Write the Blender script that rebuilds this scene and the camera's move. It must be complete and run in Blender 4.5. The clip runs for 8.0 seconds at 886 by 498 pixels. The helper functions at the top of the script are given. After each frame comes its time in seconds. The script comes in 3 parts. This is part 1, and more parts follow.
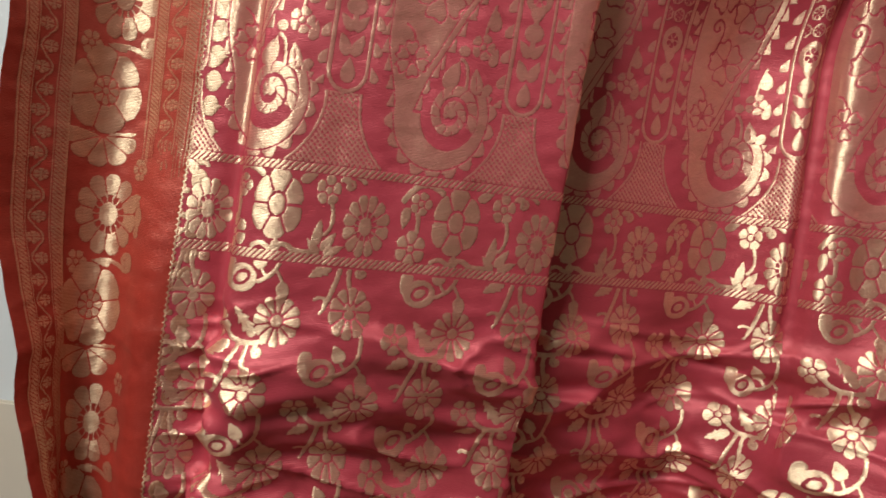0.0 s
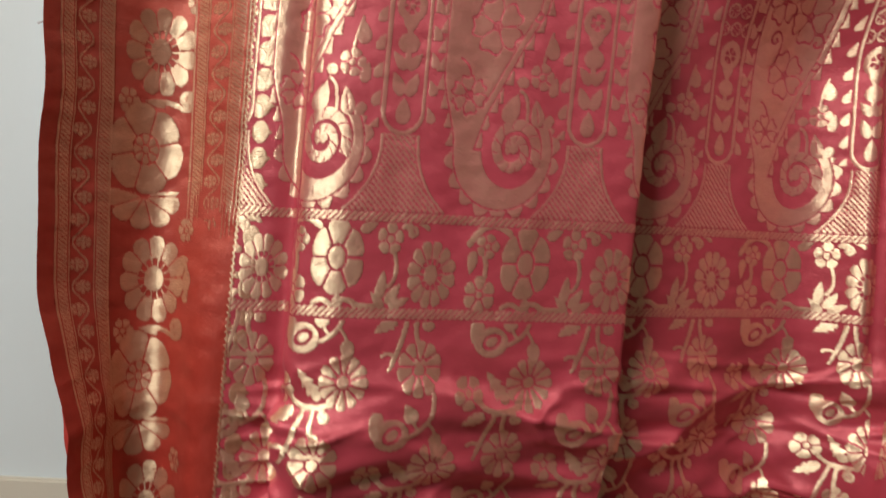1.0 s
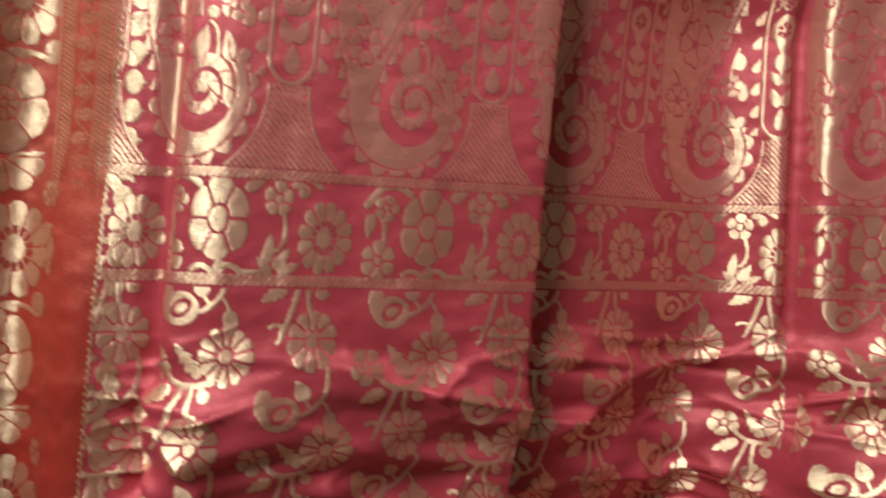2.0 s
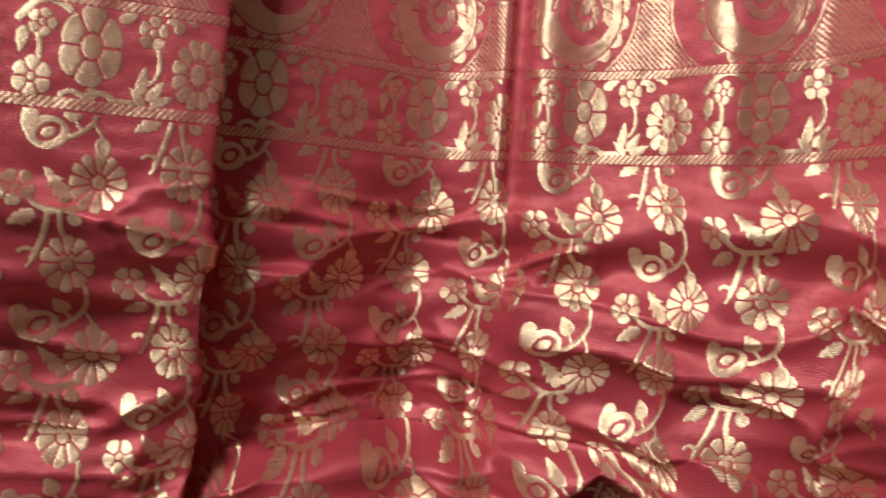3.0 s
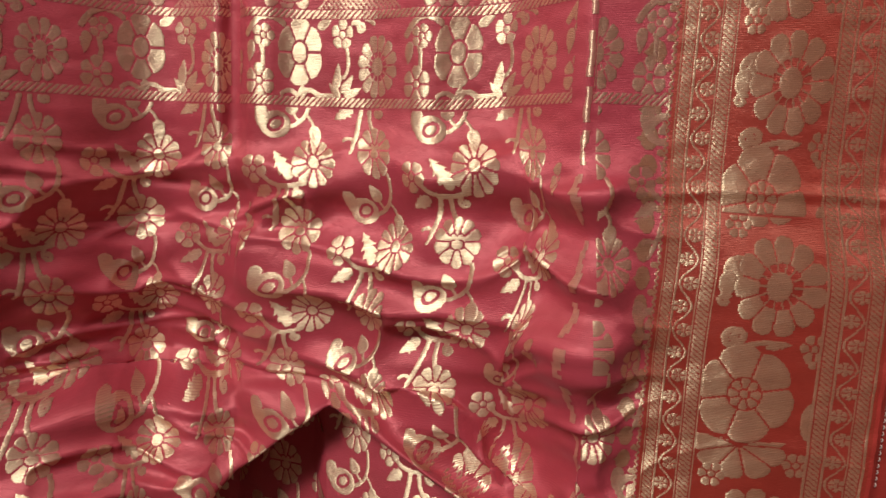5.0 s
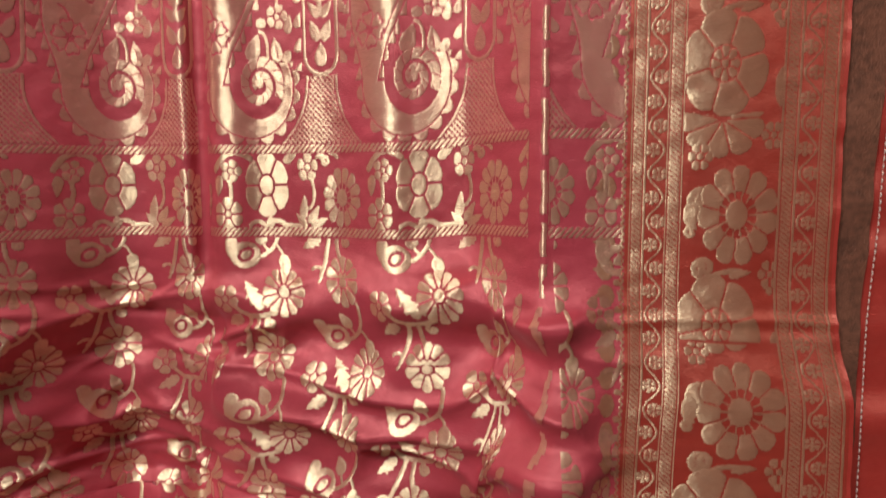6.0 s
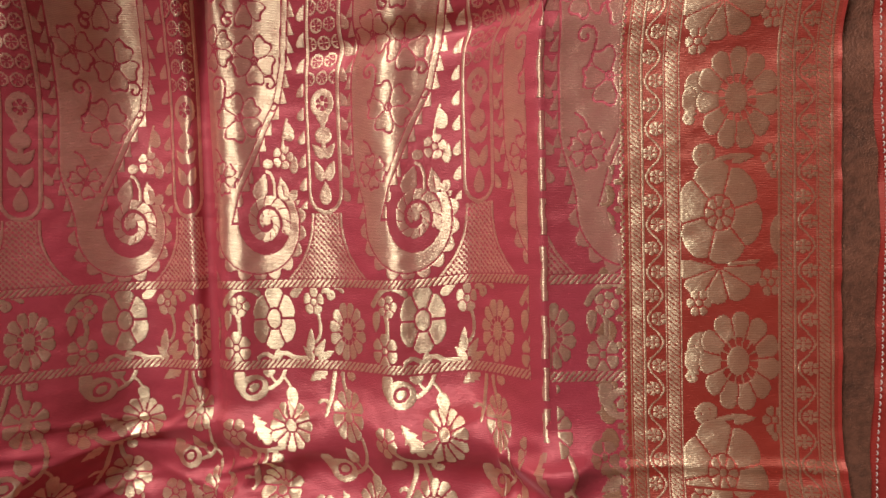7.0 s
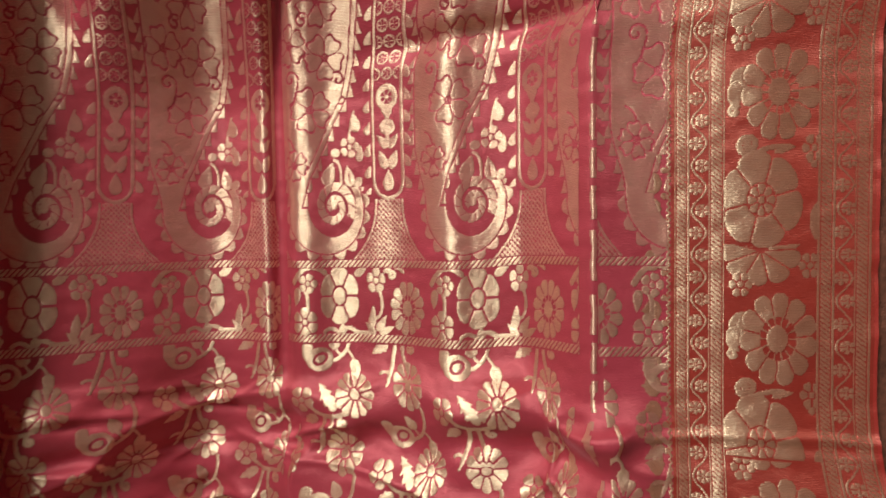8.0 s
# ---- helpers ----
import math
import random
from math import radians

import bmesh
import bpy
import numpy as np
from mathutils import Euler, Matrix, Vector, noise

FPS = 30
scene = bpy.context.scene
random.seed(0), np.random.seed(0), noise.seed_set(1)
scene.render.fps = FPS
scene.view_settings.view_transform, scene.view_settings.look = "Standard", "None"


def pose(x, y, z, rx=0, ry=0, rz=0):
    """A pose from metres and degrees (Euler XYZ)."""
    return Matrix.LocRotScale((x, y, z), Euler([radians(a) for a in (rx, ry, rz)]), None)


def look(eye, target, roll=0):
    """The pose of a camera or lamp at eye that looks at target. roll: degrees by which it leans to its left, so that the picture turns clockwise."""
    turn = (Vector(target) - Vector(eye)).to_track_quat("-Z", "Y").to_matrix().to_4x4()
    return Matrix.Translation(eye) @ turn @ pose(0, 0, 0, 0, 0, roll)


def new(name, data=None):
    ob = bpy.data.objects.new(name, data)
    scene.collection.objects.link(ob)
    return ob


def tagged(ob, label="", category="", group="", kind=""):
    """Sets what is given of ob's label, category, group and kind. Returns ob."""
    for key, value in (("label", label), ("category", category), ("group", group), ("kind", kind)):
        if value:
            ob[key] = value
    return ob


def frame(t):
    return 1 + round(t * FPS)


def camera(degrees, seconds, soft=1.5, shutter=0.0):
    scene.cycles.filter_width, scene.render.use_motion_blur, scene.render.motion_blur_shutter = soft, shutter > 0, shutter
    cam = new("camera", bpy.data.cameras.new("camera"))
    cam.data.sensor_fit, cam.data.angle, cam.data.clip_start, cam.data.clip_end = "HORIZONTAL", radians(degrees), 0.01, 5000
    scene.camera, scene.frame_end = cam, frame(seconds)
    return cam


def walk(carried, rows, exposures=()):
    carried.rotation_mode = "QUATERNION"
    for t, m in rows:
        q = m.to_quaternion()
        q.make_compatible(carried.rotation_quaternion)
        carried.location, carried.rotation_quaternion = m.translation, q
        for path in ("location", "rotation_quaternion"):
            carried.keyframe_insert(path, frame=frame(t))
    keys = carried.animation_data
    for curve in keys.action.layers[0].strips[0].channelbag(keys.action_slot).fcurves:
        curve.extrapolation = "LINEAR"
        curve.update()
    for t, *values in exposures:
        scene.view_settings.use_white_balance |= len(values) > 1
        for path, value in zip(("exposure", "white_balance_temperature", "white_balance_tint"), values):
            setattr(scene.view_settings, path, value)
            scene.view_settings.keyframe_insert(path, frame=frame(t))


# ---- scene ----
import itertools

cam = camera(67.5, 8.0, soft=1.5, shutter=0.35)
PATH = [
    (0, (-0.003, -0.001, 1.307), (0.013, 1.994, 1.163), 6.5),
    (0.5, (-0.028, -0.005, 1.289), (-0.009, 1.992, 1.187), 5.0),
    (1, (-0.042, 0.025, 1.314), (-0.043, 2.024, 1.246), 2.6),
    (1.2, (-0.051, 0.036, 1.328), (-0.053, 2.035, 1.28), 2.1),
    (2.3, (0.032, 0.051, 1.256), (0.258, 2.038, 1.244), 2.7),
    (2.5, (0.074, 0.043, 1.236), (0.321, 2.028, 1.22), 2.9),
    (3, (0.133, 0.036, 1.207), (0.483, 2.005, 1.165), 3.6),
    (3.5, (0.182, 0.025, 1.202), (0.603, 1.979, 1.115), 4.1),
    (4, (0.211, 0.006, 1.205), (0.71, 1.936, 1.049), 4.4),
    (4.2, (0.223, 0.003, 1.201), (0.761, 1.922, 1.033), 4.6),
    (5.3, (0.259, 0.0, 1.256), (0.876, 1.872, 0.916), 1.7),
    (5.5, (0.262, -0.001, 1.264), (0.878, 1.876, 0.953), 1.0),
    (6, (0.27, -0.006, 1.3), (0.887, 1.884, 1.08), -0.2),
    (6.5, (0.277, -0.008, 1.338), (0.873, 1.896, 1.195), -1.1),
    (7, (0.278, -0.01, 1.357), (0.854, 1.904, 1.275), -1.5),
    (7.5, (0.27, -0.018, 1.357), (0.826, 1.902, 1.295), -1.7),
    (8, (0.257, -0.038, 1.351), (0.725, 1.904, 1.255), -0.9),
]
walk(cam, [(t, look(eye, target, roll)) for t, eye, target, roll in PATH])


# ---- world and lights ----
world = bpy.data.worlds.new("world")
scene.world = world
world.use_nodes = True
world.node_tree.nodes["Background"].inputs["Color"].default_value = (0.75, 0.85, 1.0, 1)
world.node_tree.nodes["Background"].inputs["Strength"].default_value = 0.15


def lamp(name, eye, target, wide, high, watts, colour):
    data = bpy.data.lights.new(name, "AREA")
    data.shape, data.size, data.size_y, data.energy, data.color = "RECTANGLE", wide, high, watts, colour
    ob = new(name, data)
    ob.matrix_world = look(eye, target)
    return ob


# one lamp under the ceiling, behind the camera
lamp("ceiling_light_glow", (-0.92, -0.86, 2.48), (0.15, 0.45, 1.22), 0.65, 0.45, 38, (1.0, 0.94, 0.86))


# ---- materials ----
def material(name, colour, rough=0.5, metal=0.0, sheen=0.0, sheen_tint=(1, 1, 1), second=None, spots=120.0,
             stretch=(1, 1, 1), bump=0.0, bump_scale=900.0, spec=0.5, coords="Object", rough_vary=0.0, coat=0.0, coat_rough=0.3, ribs=0.0):
    mat = bpy.data.materials.new(name)
    mat.use_nodes = True
    nodes, links = mat.node_tree.nodes, mat.node_tree.links
    shader = nodes["Principled BSDF"]
    shader.inputs["Roughness"].default_value = rough
    shader.inputs["Metallic"].default_value = metal
    shader.inputs["Specular IOR Level"].default_value = spec
    shader.inputs["Sheen Weight"].default_value = sheen
    shader.inputs["Sheen Roughness"].default_value = 0.35
    shader.inputs["Sheen Tint"].default_value = (*sheen_tint, 1)
    shader.inputs["Coat Weight"].default_value = coat
    shader.inputs["Coat Roughness"].default_value = coat_rough
    where = nodes.new("ShaderNodeTexCoord")
    scaled = nodes.new("ShaderNodeMapping")
    scaled.inputs["Scale"].default_value = stretch
    links.new(where.outputs[coords], scaled.inputs["Vector"])
    grain = nodes.new("ShaderNodeTexNoise")
    grain.inputs["Scale"].default_value, grain.inputs["Detail"].default_value = spots, 6
    links.new(scaled.outputs[0], grain.inputs["Vector"])
    broad = nodes.new("ShaderNodeTexNoise")
    broad.inputs["Scale"].default_value, broad.inputs["Detail"].default_value = spots / 9, 3
    links.new(where.outputs[coords], broad.inputs["Vector"])
    both = nodes.new("ShaderNodeMath")
    both.operation = "ADD"
    links.new(grain.outputs["Fac"], both.inputs[0])
    links.new(broad.outputs["Fac"], both.inputs[1])
    ramp = nodes.new("ShaderNodeMapRange")
    ramp.inputs["From Min"].default_value, ramp.inputs["From Max"].default_value = 0.7, 1.3
    links.new(both.outputs[0], ramp.inputs["Value"])
    mix = nodes.new("ShaderNodeMix")
    mix.data_type = "RGBA"
    mix.inputs["A"].default_value = (*colour, 1)
    mix.inputs["B"].default_value = (*(second or [c * 0.8 for c in colour]), 1)
    links.new(ramp.outputs[0], mix.inputs["Factor"])
    links.new(mix.outputs["Result"], shader.inputs["Base Color"])
    if rough_vary:
        vary = nodes.new("ShaderNodeMapRange")
        vary.inputs["To Min"].default_value, vary.inputs["To Max"].default_value = rough - rough_vary, rough + rough_vary
        links.new(grain.outputs["Fac"], vary.inputs["Value"])
        links.new(vary.outputs[0], shader.inputs["Roughness"])
    if bump:
        fine = nodes.new("ShaderNodeTexNoise")
        fine.inputs["Scale"].default_value, fine.inputs["Detail"].default_value = bump_scale, 2
        links.new(scaled.outputs[0], fine.inputs["Vector"])
        relief = nodes.new("ShaderNodeBump")
        relief.inputs["Strength"].default_value, relief.inputs["Distance"].default_value = bump, 0.0006
        links.new(fine.outputs["Fac"], relief.inputs["Height"])
        links.new(relief.outputs[0], shader.inputs["Normal"])
        if ribs:
            # weft threads, about one to a millimetre
            weft = nodes.new("ShaderNodeTexWave")
            weft.bands_direction = "Y"
            weft.inputs["Scale"].default_value, weft.inputs["Distortion"].default_value = 340, 1.2
            weft.inputs["Detail Scale"].default_value = 2.0
            links.new(where.outputs[coords], weft.inputs["Vector"])
            rib = nodes.new("ShaderNodeBump")
            rib.inputs["Strength"].default_value, rib.inputs["Distance"].default_value = ribs, 0.0004
            links.new(weft.outputs["Fac"], rib.inputs["Height"])
            links.new(relief.outputs[0], rib.inputs["Normal"])
            links.new(rib.outputs[0], shader.inputs["Normal"])
    return mat


def woven(name, mat, gloss, share, rough, pull, rows=0.0):
    """Adds the gleam of parallel threads: a gloss that is tight along one thread direction and wide across it."""
    nodes, links = mat.node_tree.nodes, mat.node_tree.links
    shader, out = nodes["Principled BSDF"], nodes["Material Output"]
    along = nodes.new("ShaderNodeTangent")
    along.direction_type, along.uv_map = "UV_MAP", "weave"
    gleam = nodes.new("ShaderNodeBsdfAnisotropic")
    gleam.distribution = "GGX"
    gleam.inputs["Color"].default_value = (*gloss, 1)
    gleam.inputs["Roughness"].default_value = rough
    gleam.inputs["Anisotropy"].default_value = pull
    links.new(along.outputs[0], gleam.inputs["Tangent"])
    for link in shader.inputs["Normal"].links:
        links.new(link.from_socket, gleam.inputs["Normal"])
    blend = nodes.new("ShaderNodeMixShader")
    # threads lie unevenly, so the gleam comes and goes a little
    where = nodes.new("ShaderNodeTexCoord")
    patchy = nodes.new("ShaderNodeTexNoise")
    patchy.inputs["Scale"].default_value, patchy.inputs["Detail"].default_value = 160, 5
    links.new(where.outputs["UV"], patchy.inputs["Vector"])
    amount = nodes.new("ShaderNodeMapRange")
    amount.inputs["From Min"].default_value, amount.inputs["From Max"].default_value = 0.3, 0.7
    amount.inputs["To Min"].default_value, amount.inputs["To Max"].default_value = share * 0.8, min(share * 1.2, 1)
    links.new(patchy.outputs["Fac"], amount.inputs["Value"])
    share_out = amount.outputs[0]
    if rows:
        # rows of weft with a little ground between them
        weft = nodes.new("ShaderNodeTexWave")
        weft.bands_direction = "Y"
        weft.inputs["Scale"].default_value, weft.inputs["Distortion"].default_value = 340, 1.5
        links.new(where.outputs["UV"], weft.inputs["Vector"])
        level = nodes.new("ShaderNodeMapRange")
        level.inputs["To Min"].default_value, level.inputs["To Max"].default_value = 1 - rows, 1 + 0.6 * rows
        links.new(weft.outputs["Fac"], level.inputs["Value"])
        both = nodes.new("ShaderNodeMath")
        both.operation, both.use_clamp = "MULTIPLY", True
        links.new(share_out, both.inputs[0])
        links.new(level.outputs[0], both.inputs[1])
        share_out = both.outputs[0]
    links.new(share_out, blend.inputs["Fac"])
    links.new(shader.outputs[0], blend.inputs[1])
    links.new(gleam.outputs[0], blend.inputs[2])
    links.new(blend.outputs[0], out.inputs["Surface"])
    mat.name = name
    return mat


THREAD = (0.22, 1.0, 1.0)
ZARI_GLEAM = (1.0, 0.88, 0.60)
# silk gleams across its upright warp, gold across its lying weft
silk = woven("crimson_silk", material("silk", (0.50, 0.055, 0.090), 0.6, 0.0, 0.25, (1.0, 0.5, 0.6), (0.41, 0.045, 0.066), 90, THREAD, 0.3, 1400, 0.3, "UV", ribs=0.12), (1.0, 0.30, 0.33), 0.14, 0.48, -0.5)
border_silk = woven("red_border_silk", material("border", (0.40, 0.035, 0.022), 0.6, 0.0, 0.15, (1.0, 0.4, 0.3), (0.31, 0.024, 0.016), 90, THREAD, 0.3, 1400, 0.3, "UV", ribs=0.12), (1.0, 0.38, 0.28), 0.16, 0.50, -0.5)
selvage_silk = woven("scarlet_selvage_silk", material("selvage", (0.52, 0.042, 0.034), 0.6, 0.0, 0.15, (1.0, 0.45, 0.35), (0.42, 0.028, 0.023), 70, THREAD, 0.25, 1200, 0.3, "UV", ribs=0.12), (1.0, 0.40, 0.32), 0.20, 0.50, -0.5)
# end-piece gold is a duller copy of zari: its weaker shine is set here
end_zari = woven("dull_zari_thread", material("end", (0.64, 0.225, 0.195), 0.6, 0.0, 0, (1, 1, 1), (0.56, 0.175, 0.155), 420, THREAD, 0.5, 1500, 0.4, "UV", 0.07, ribs=0.3), ZARI_GLEAM, 0.43, 0.40, 0.60, 0.5)
zari = woven("gold_zari_thread", material("gold", (0.62, 0.225, 0.18), 0.6, 0.0, 0, (1, 1, 1), (0.54, 0.175, 0.145), 420, THREAD, 0.5, 1500, 0.4, "UV", 0.07, ribs=0.3), ZARI_GLEAM, 0.62, 0.45, 0.48, 0.4)
# border gold is a darker copy of zari that holds the border's brightness down
border_zari = woven("border_zari_thread", material("darker_gold", (0.44, 0.165, 0.10), 0.55, 0.0, 0, (1, 1, 1), (0.36, 0.12, 0.075), 420, THREAD, 0.5, 1500, 0.4, "UV", 0.07, ribs=0.3), ZARI_GLEAM, 0.38, 0.44, 0.55, 0.6)
bronze = material("bronze_reverse_zari", (0.36, 0.145, 0.095), 0.45, 0.4, 0, (1, 1, 1), (0.13, 0.055, 0.038), 260, (1, 1, 1), 0.8, 900, 0.5, "UV", 0.1)
paint = material("pale_blue_wall_paint", (0.60, 0.68, 0.72), 0.7, 0, 0, (1, 1, 1), (0.54, 0.60, 0.61), 9, (1.0, 1.0, 0.35), 0.15, 160)
tan = material("tan_wall_paint", (0.21, 0.15, 0.11), 0.7, 0, 0, (1, 1, 1), (0.17, 0.115, 0.08), 9)
cream = material("cream_wall_paint", (0.52, 0.50, 0.44), 0.65, 0, 0, (1, 1, 1), (0.58, 0.55, 0.46), 14, (1.0, 1.0, 0.4), 0.2, 140)
# the ceiling is out of view; its paint is darkened to cut bounced light
ceiling_paint = material("dimmed_ceiling_paint", (0.42, 0.40, 0.36), 0.8, 0, 0, (1, 1, 1), (0.7, 0.69, 0.66), 6)
tile = material("grey_floor_tile", (0.42, 0.39, 0.35), 0.35, 0, 0, (1, 1, 1), (0.34, 0.31, 0.28), 8)
brown_wood = material("brown_stained_wood", (0.13, 0.075, 0.042), 0.5, 0, 0, (1, 1, 1), (0.09, 0.05, 0.028), 30, (0.12, 1, 1), 0.2, 200)
gap_dark = material("dark_gap_panel", (0.035, 0.028, 0.016), 0.45, 0, 0, (1, 1, 1), (0.02, 0.017, 0.010), 30, (1, 1, 0.12), 0.2, 200)
cotton = material("white_stitching_thread", (0.8, 0.6, 0.55), 0.7)

# ---- mesh helpers ----
def quads(name, verts, faces, mats, parent=None, uv=None, slots=None, smooth=True, label=""):
    """A mesh object from arrays of places and of quads."""
    mesh = bpy.data.meshes.new(name)
    mesh.vertices.add(len(verts))
    mesh.vertices.foreach_set("co", np.ascontiguousarray(verts, dtype=np.float32).ravel())
    mesh.loops.add(faces.size)
    mesh.loops.foreach_set("vertex_index", np.ascontiguousarray(faces, dtype=np.int32).ravel())
    mesh.polygons.add(len(faces))
    mesh.polygons.foreach_set("loop_start", np.arange(0, faces.size, 4, dtype=np.int32))
    mesh.polygons.foreach_set("use_smooth", np.full(len(faces), smooth))
    for m in mats:
        mesh.materials.append(m)
    if slots is not None:
        mesh.polygons.foreach_set("material_index", np.ascontiguousarray(slots, dtype=np.int32))
    if uv is not None:
        layer = mesh.uv_layers.new(name="weave")
        layer.data.foreach_set("uv", np.ascontiguousarray(uv[faces.ravel()], dtype=np.float32).ravel())
    mesh.update(calc_edges=True)
    mesh.validate()
    ob = new(name, mesh)
    ob.parent = parent
    return tagged(ob, label)


def box(name, low, high, mat, parent=None, bevel=0.0, label="", kind=""):
    bm = bmesh.new()
    bmesh.ops.create_cube(bm, size=1)
    size, mid = Vector(high) - Vector(low), (Vector(high) + Vector(low)) / 2
    for v in bm.verts:
        v.co = Vector([c * s for c, s in zip(v.co, size)]) + mid
    if bevel:
        bmesh.ops.bevel(bm, geom=bm.edges, offset=bevel, segments=2, affect="EDGES")
    mesh = bpy.data.meshes.new(name)
    bm.to_mesh(mesh)
    bm.free()
    mesh.materials.append(mat)
    ob = new(name, mesh)
    ob.parent = parent
    return tagged(ob, label, kind=kind)


def smooth(a, b, x):
    t = np.clip((x - a) / (b - a), 0, 1)
    return t * t * (3 - 2 * t)


def bump(x, mid, wide):
    return np.exp(-((x - mid) / wide) ** 2)


def noise2(x, y, seed):
    """Soft noise between about -1 and 1."""
    table = np.random.RandomState(seed).rand(64, 64) * 2 - 1
    i, j = np.floor(x).astype(int), np.floor(y).astype(int)
    f, g = x - i, y - j
    f, g = f * f * (3 - 2 * f), g * g * (3 - 2 * g)
    at = lambda a, b: table[a % 64, b % 64]
    return (at(i, j) * (1 - f) + at(i + 1, j) * f) * (1 - g) + (at(i, j + 1) * (1 - f) + at(i + 1, j + 1) * f) * g


# ---- the room ----
FLOOR, BACK, ROOM_L, ROOM_R, FRONT, TOP = 0.0, 0.56, -1.7, 2.0, -2.0, 2.65
box("floor", (ROOM_L - 0.1, FRONT - 0.1, -0.1), (ROOM_R + 0.1, BACK + 0.1, FLOOR), tile, kind="structure", label="grey tiled floor")
box("ceiling", (ROOM_L - 0.1, FRONT - 0.1, TOP), (ROOM_R + 0.1, BACK + 0.1, TOP + 0.1), ceiling_paint, kind="structure", label="unseen ceiling, toned down to cut bounced light")
box("wall_back", (ROOM_L, BACK, FLOOR), (ROOM_R, BACK + 0.1, TOP), paint, kind="structure", label="pale blue painted wall with scuffs behind the sari")
box("trim", (ROOM_L, BACK - 0.006, FLOOR), (-0.16, BACK, 1.095), cream, kind="structure", label="cream painted dado on the lower wall", bevel=0.002)
# unseen walls that close the room, kept dark so little light bounces onto the cloth
box("wall_left", (ROOM_L - 0.1, FRONT, FLOOR), (ROOM_L, BACK, TOP), tan, kind="structure")
box("wall_right", (ROOM_R, FRONT, FLOOR), (ROOM_R + 0.1, BACK, TOP), tan, kind="structure")
box("wall_front", (ROOM_L, FRONT - 0.1, FLOOR), (ROOM_R, FRONT, TOP), tan, kind="structure")

# ---- the cloth: one sheet, folded in plan, with u along it and v up ----
CELL = 0.00065
V0, V1 = 0.90, 1.60
PLAN = [(-0.263, 0.389), (-0.249, 0.4115), (-0.227, 0.4335), (-0.204, 0.4368), (-0.184, 0.4265), (-0.163, 0.4135),
        (-0.146, 0.4108), (-0.1325, 0.4135), (-0.1275, 0.405), (-0.120, 0.4003), (-0.099, 0.3985), (-0.060, 0.4030), (-0.02, 0.4093), (0.02, 0.4160),
        (0.055, 0.4205), (0.0695, 0.4235), (0.0715, 0.428), (0.062, 0.440), (0.057, 0.452), (0.066, 0.464), (0.09, 0.470),
        (0.13, 0.474), (0.17, 0.482), (0.206, 0.488), (0.226, 0.484), (0.240, 0.474), (0.247, 0.472), (0.254, 0.477), (0.259, 0.474), (0.265, 0.463),
        (0.276, 0.4585), (0.294, 0.457), (0.318, 0.445), (0.341, 0.428), (0.366, 0.402), (0.384, 0.396), (0.402, 0.390),
        (0.417, 0.378), (0.430, 0.345), (0.4365, 0.329), (0.443, 0.327), (0.458, 0.3228), (0.482, 0.3130), (0.524, 0.2865), (0.556, 0.2695), (0.578, 0.2595)]


def glide(points, per=24):
    pts = np.array([points[0], *points, points[-1]], float)
    t = np.linspace(0, 1, per, endpoint=False)[:, None]
    out = []
    for a, b, c, d in zip(pts, pts[1:], pts[2:], pts[3:]):
        out.append(0.5 * (2 * b + (c - a) * t + (2 * a - 5 * b + 4 * c - d) * t ** 2 + (3 * b - a - 3 * c + d) * t ** 3))
    return np.vstack(out + [pts[-1:]])


line = glide(PLAN)
arc = np.r_[0, np.cumsum(np.hypot(*np.diff(line, axis=0).T))]
NU, NV = int(arc[-1] / CELL) + 1, int((V1 - V0) / CELL) + 1
U, V = np.arange(NU) * CELL, V0 + np.arange(NV) * CELL
XU, YU = np.interp(U, arc, line[:, 0]), np.interp(U, arc, line[:, 1])


def u_of(k):
    """Arc length at a corner of the plan."""
    return arc[k * 24]


def u_at(x, a, b):
    """Arc length where the cloth stands at x, between two corners of the plan."""
    i, j = int(u_of(a) / CELL), int(u_of(b) / CELL)
    return U[i + np.argmin(np.abs(XU[i:j] - x))]


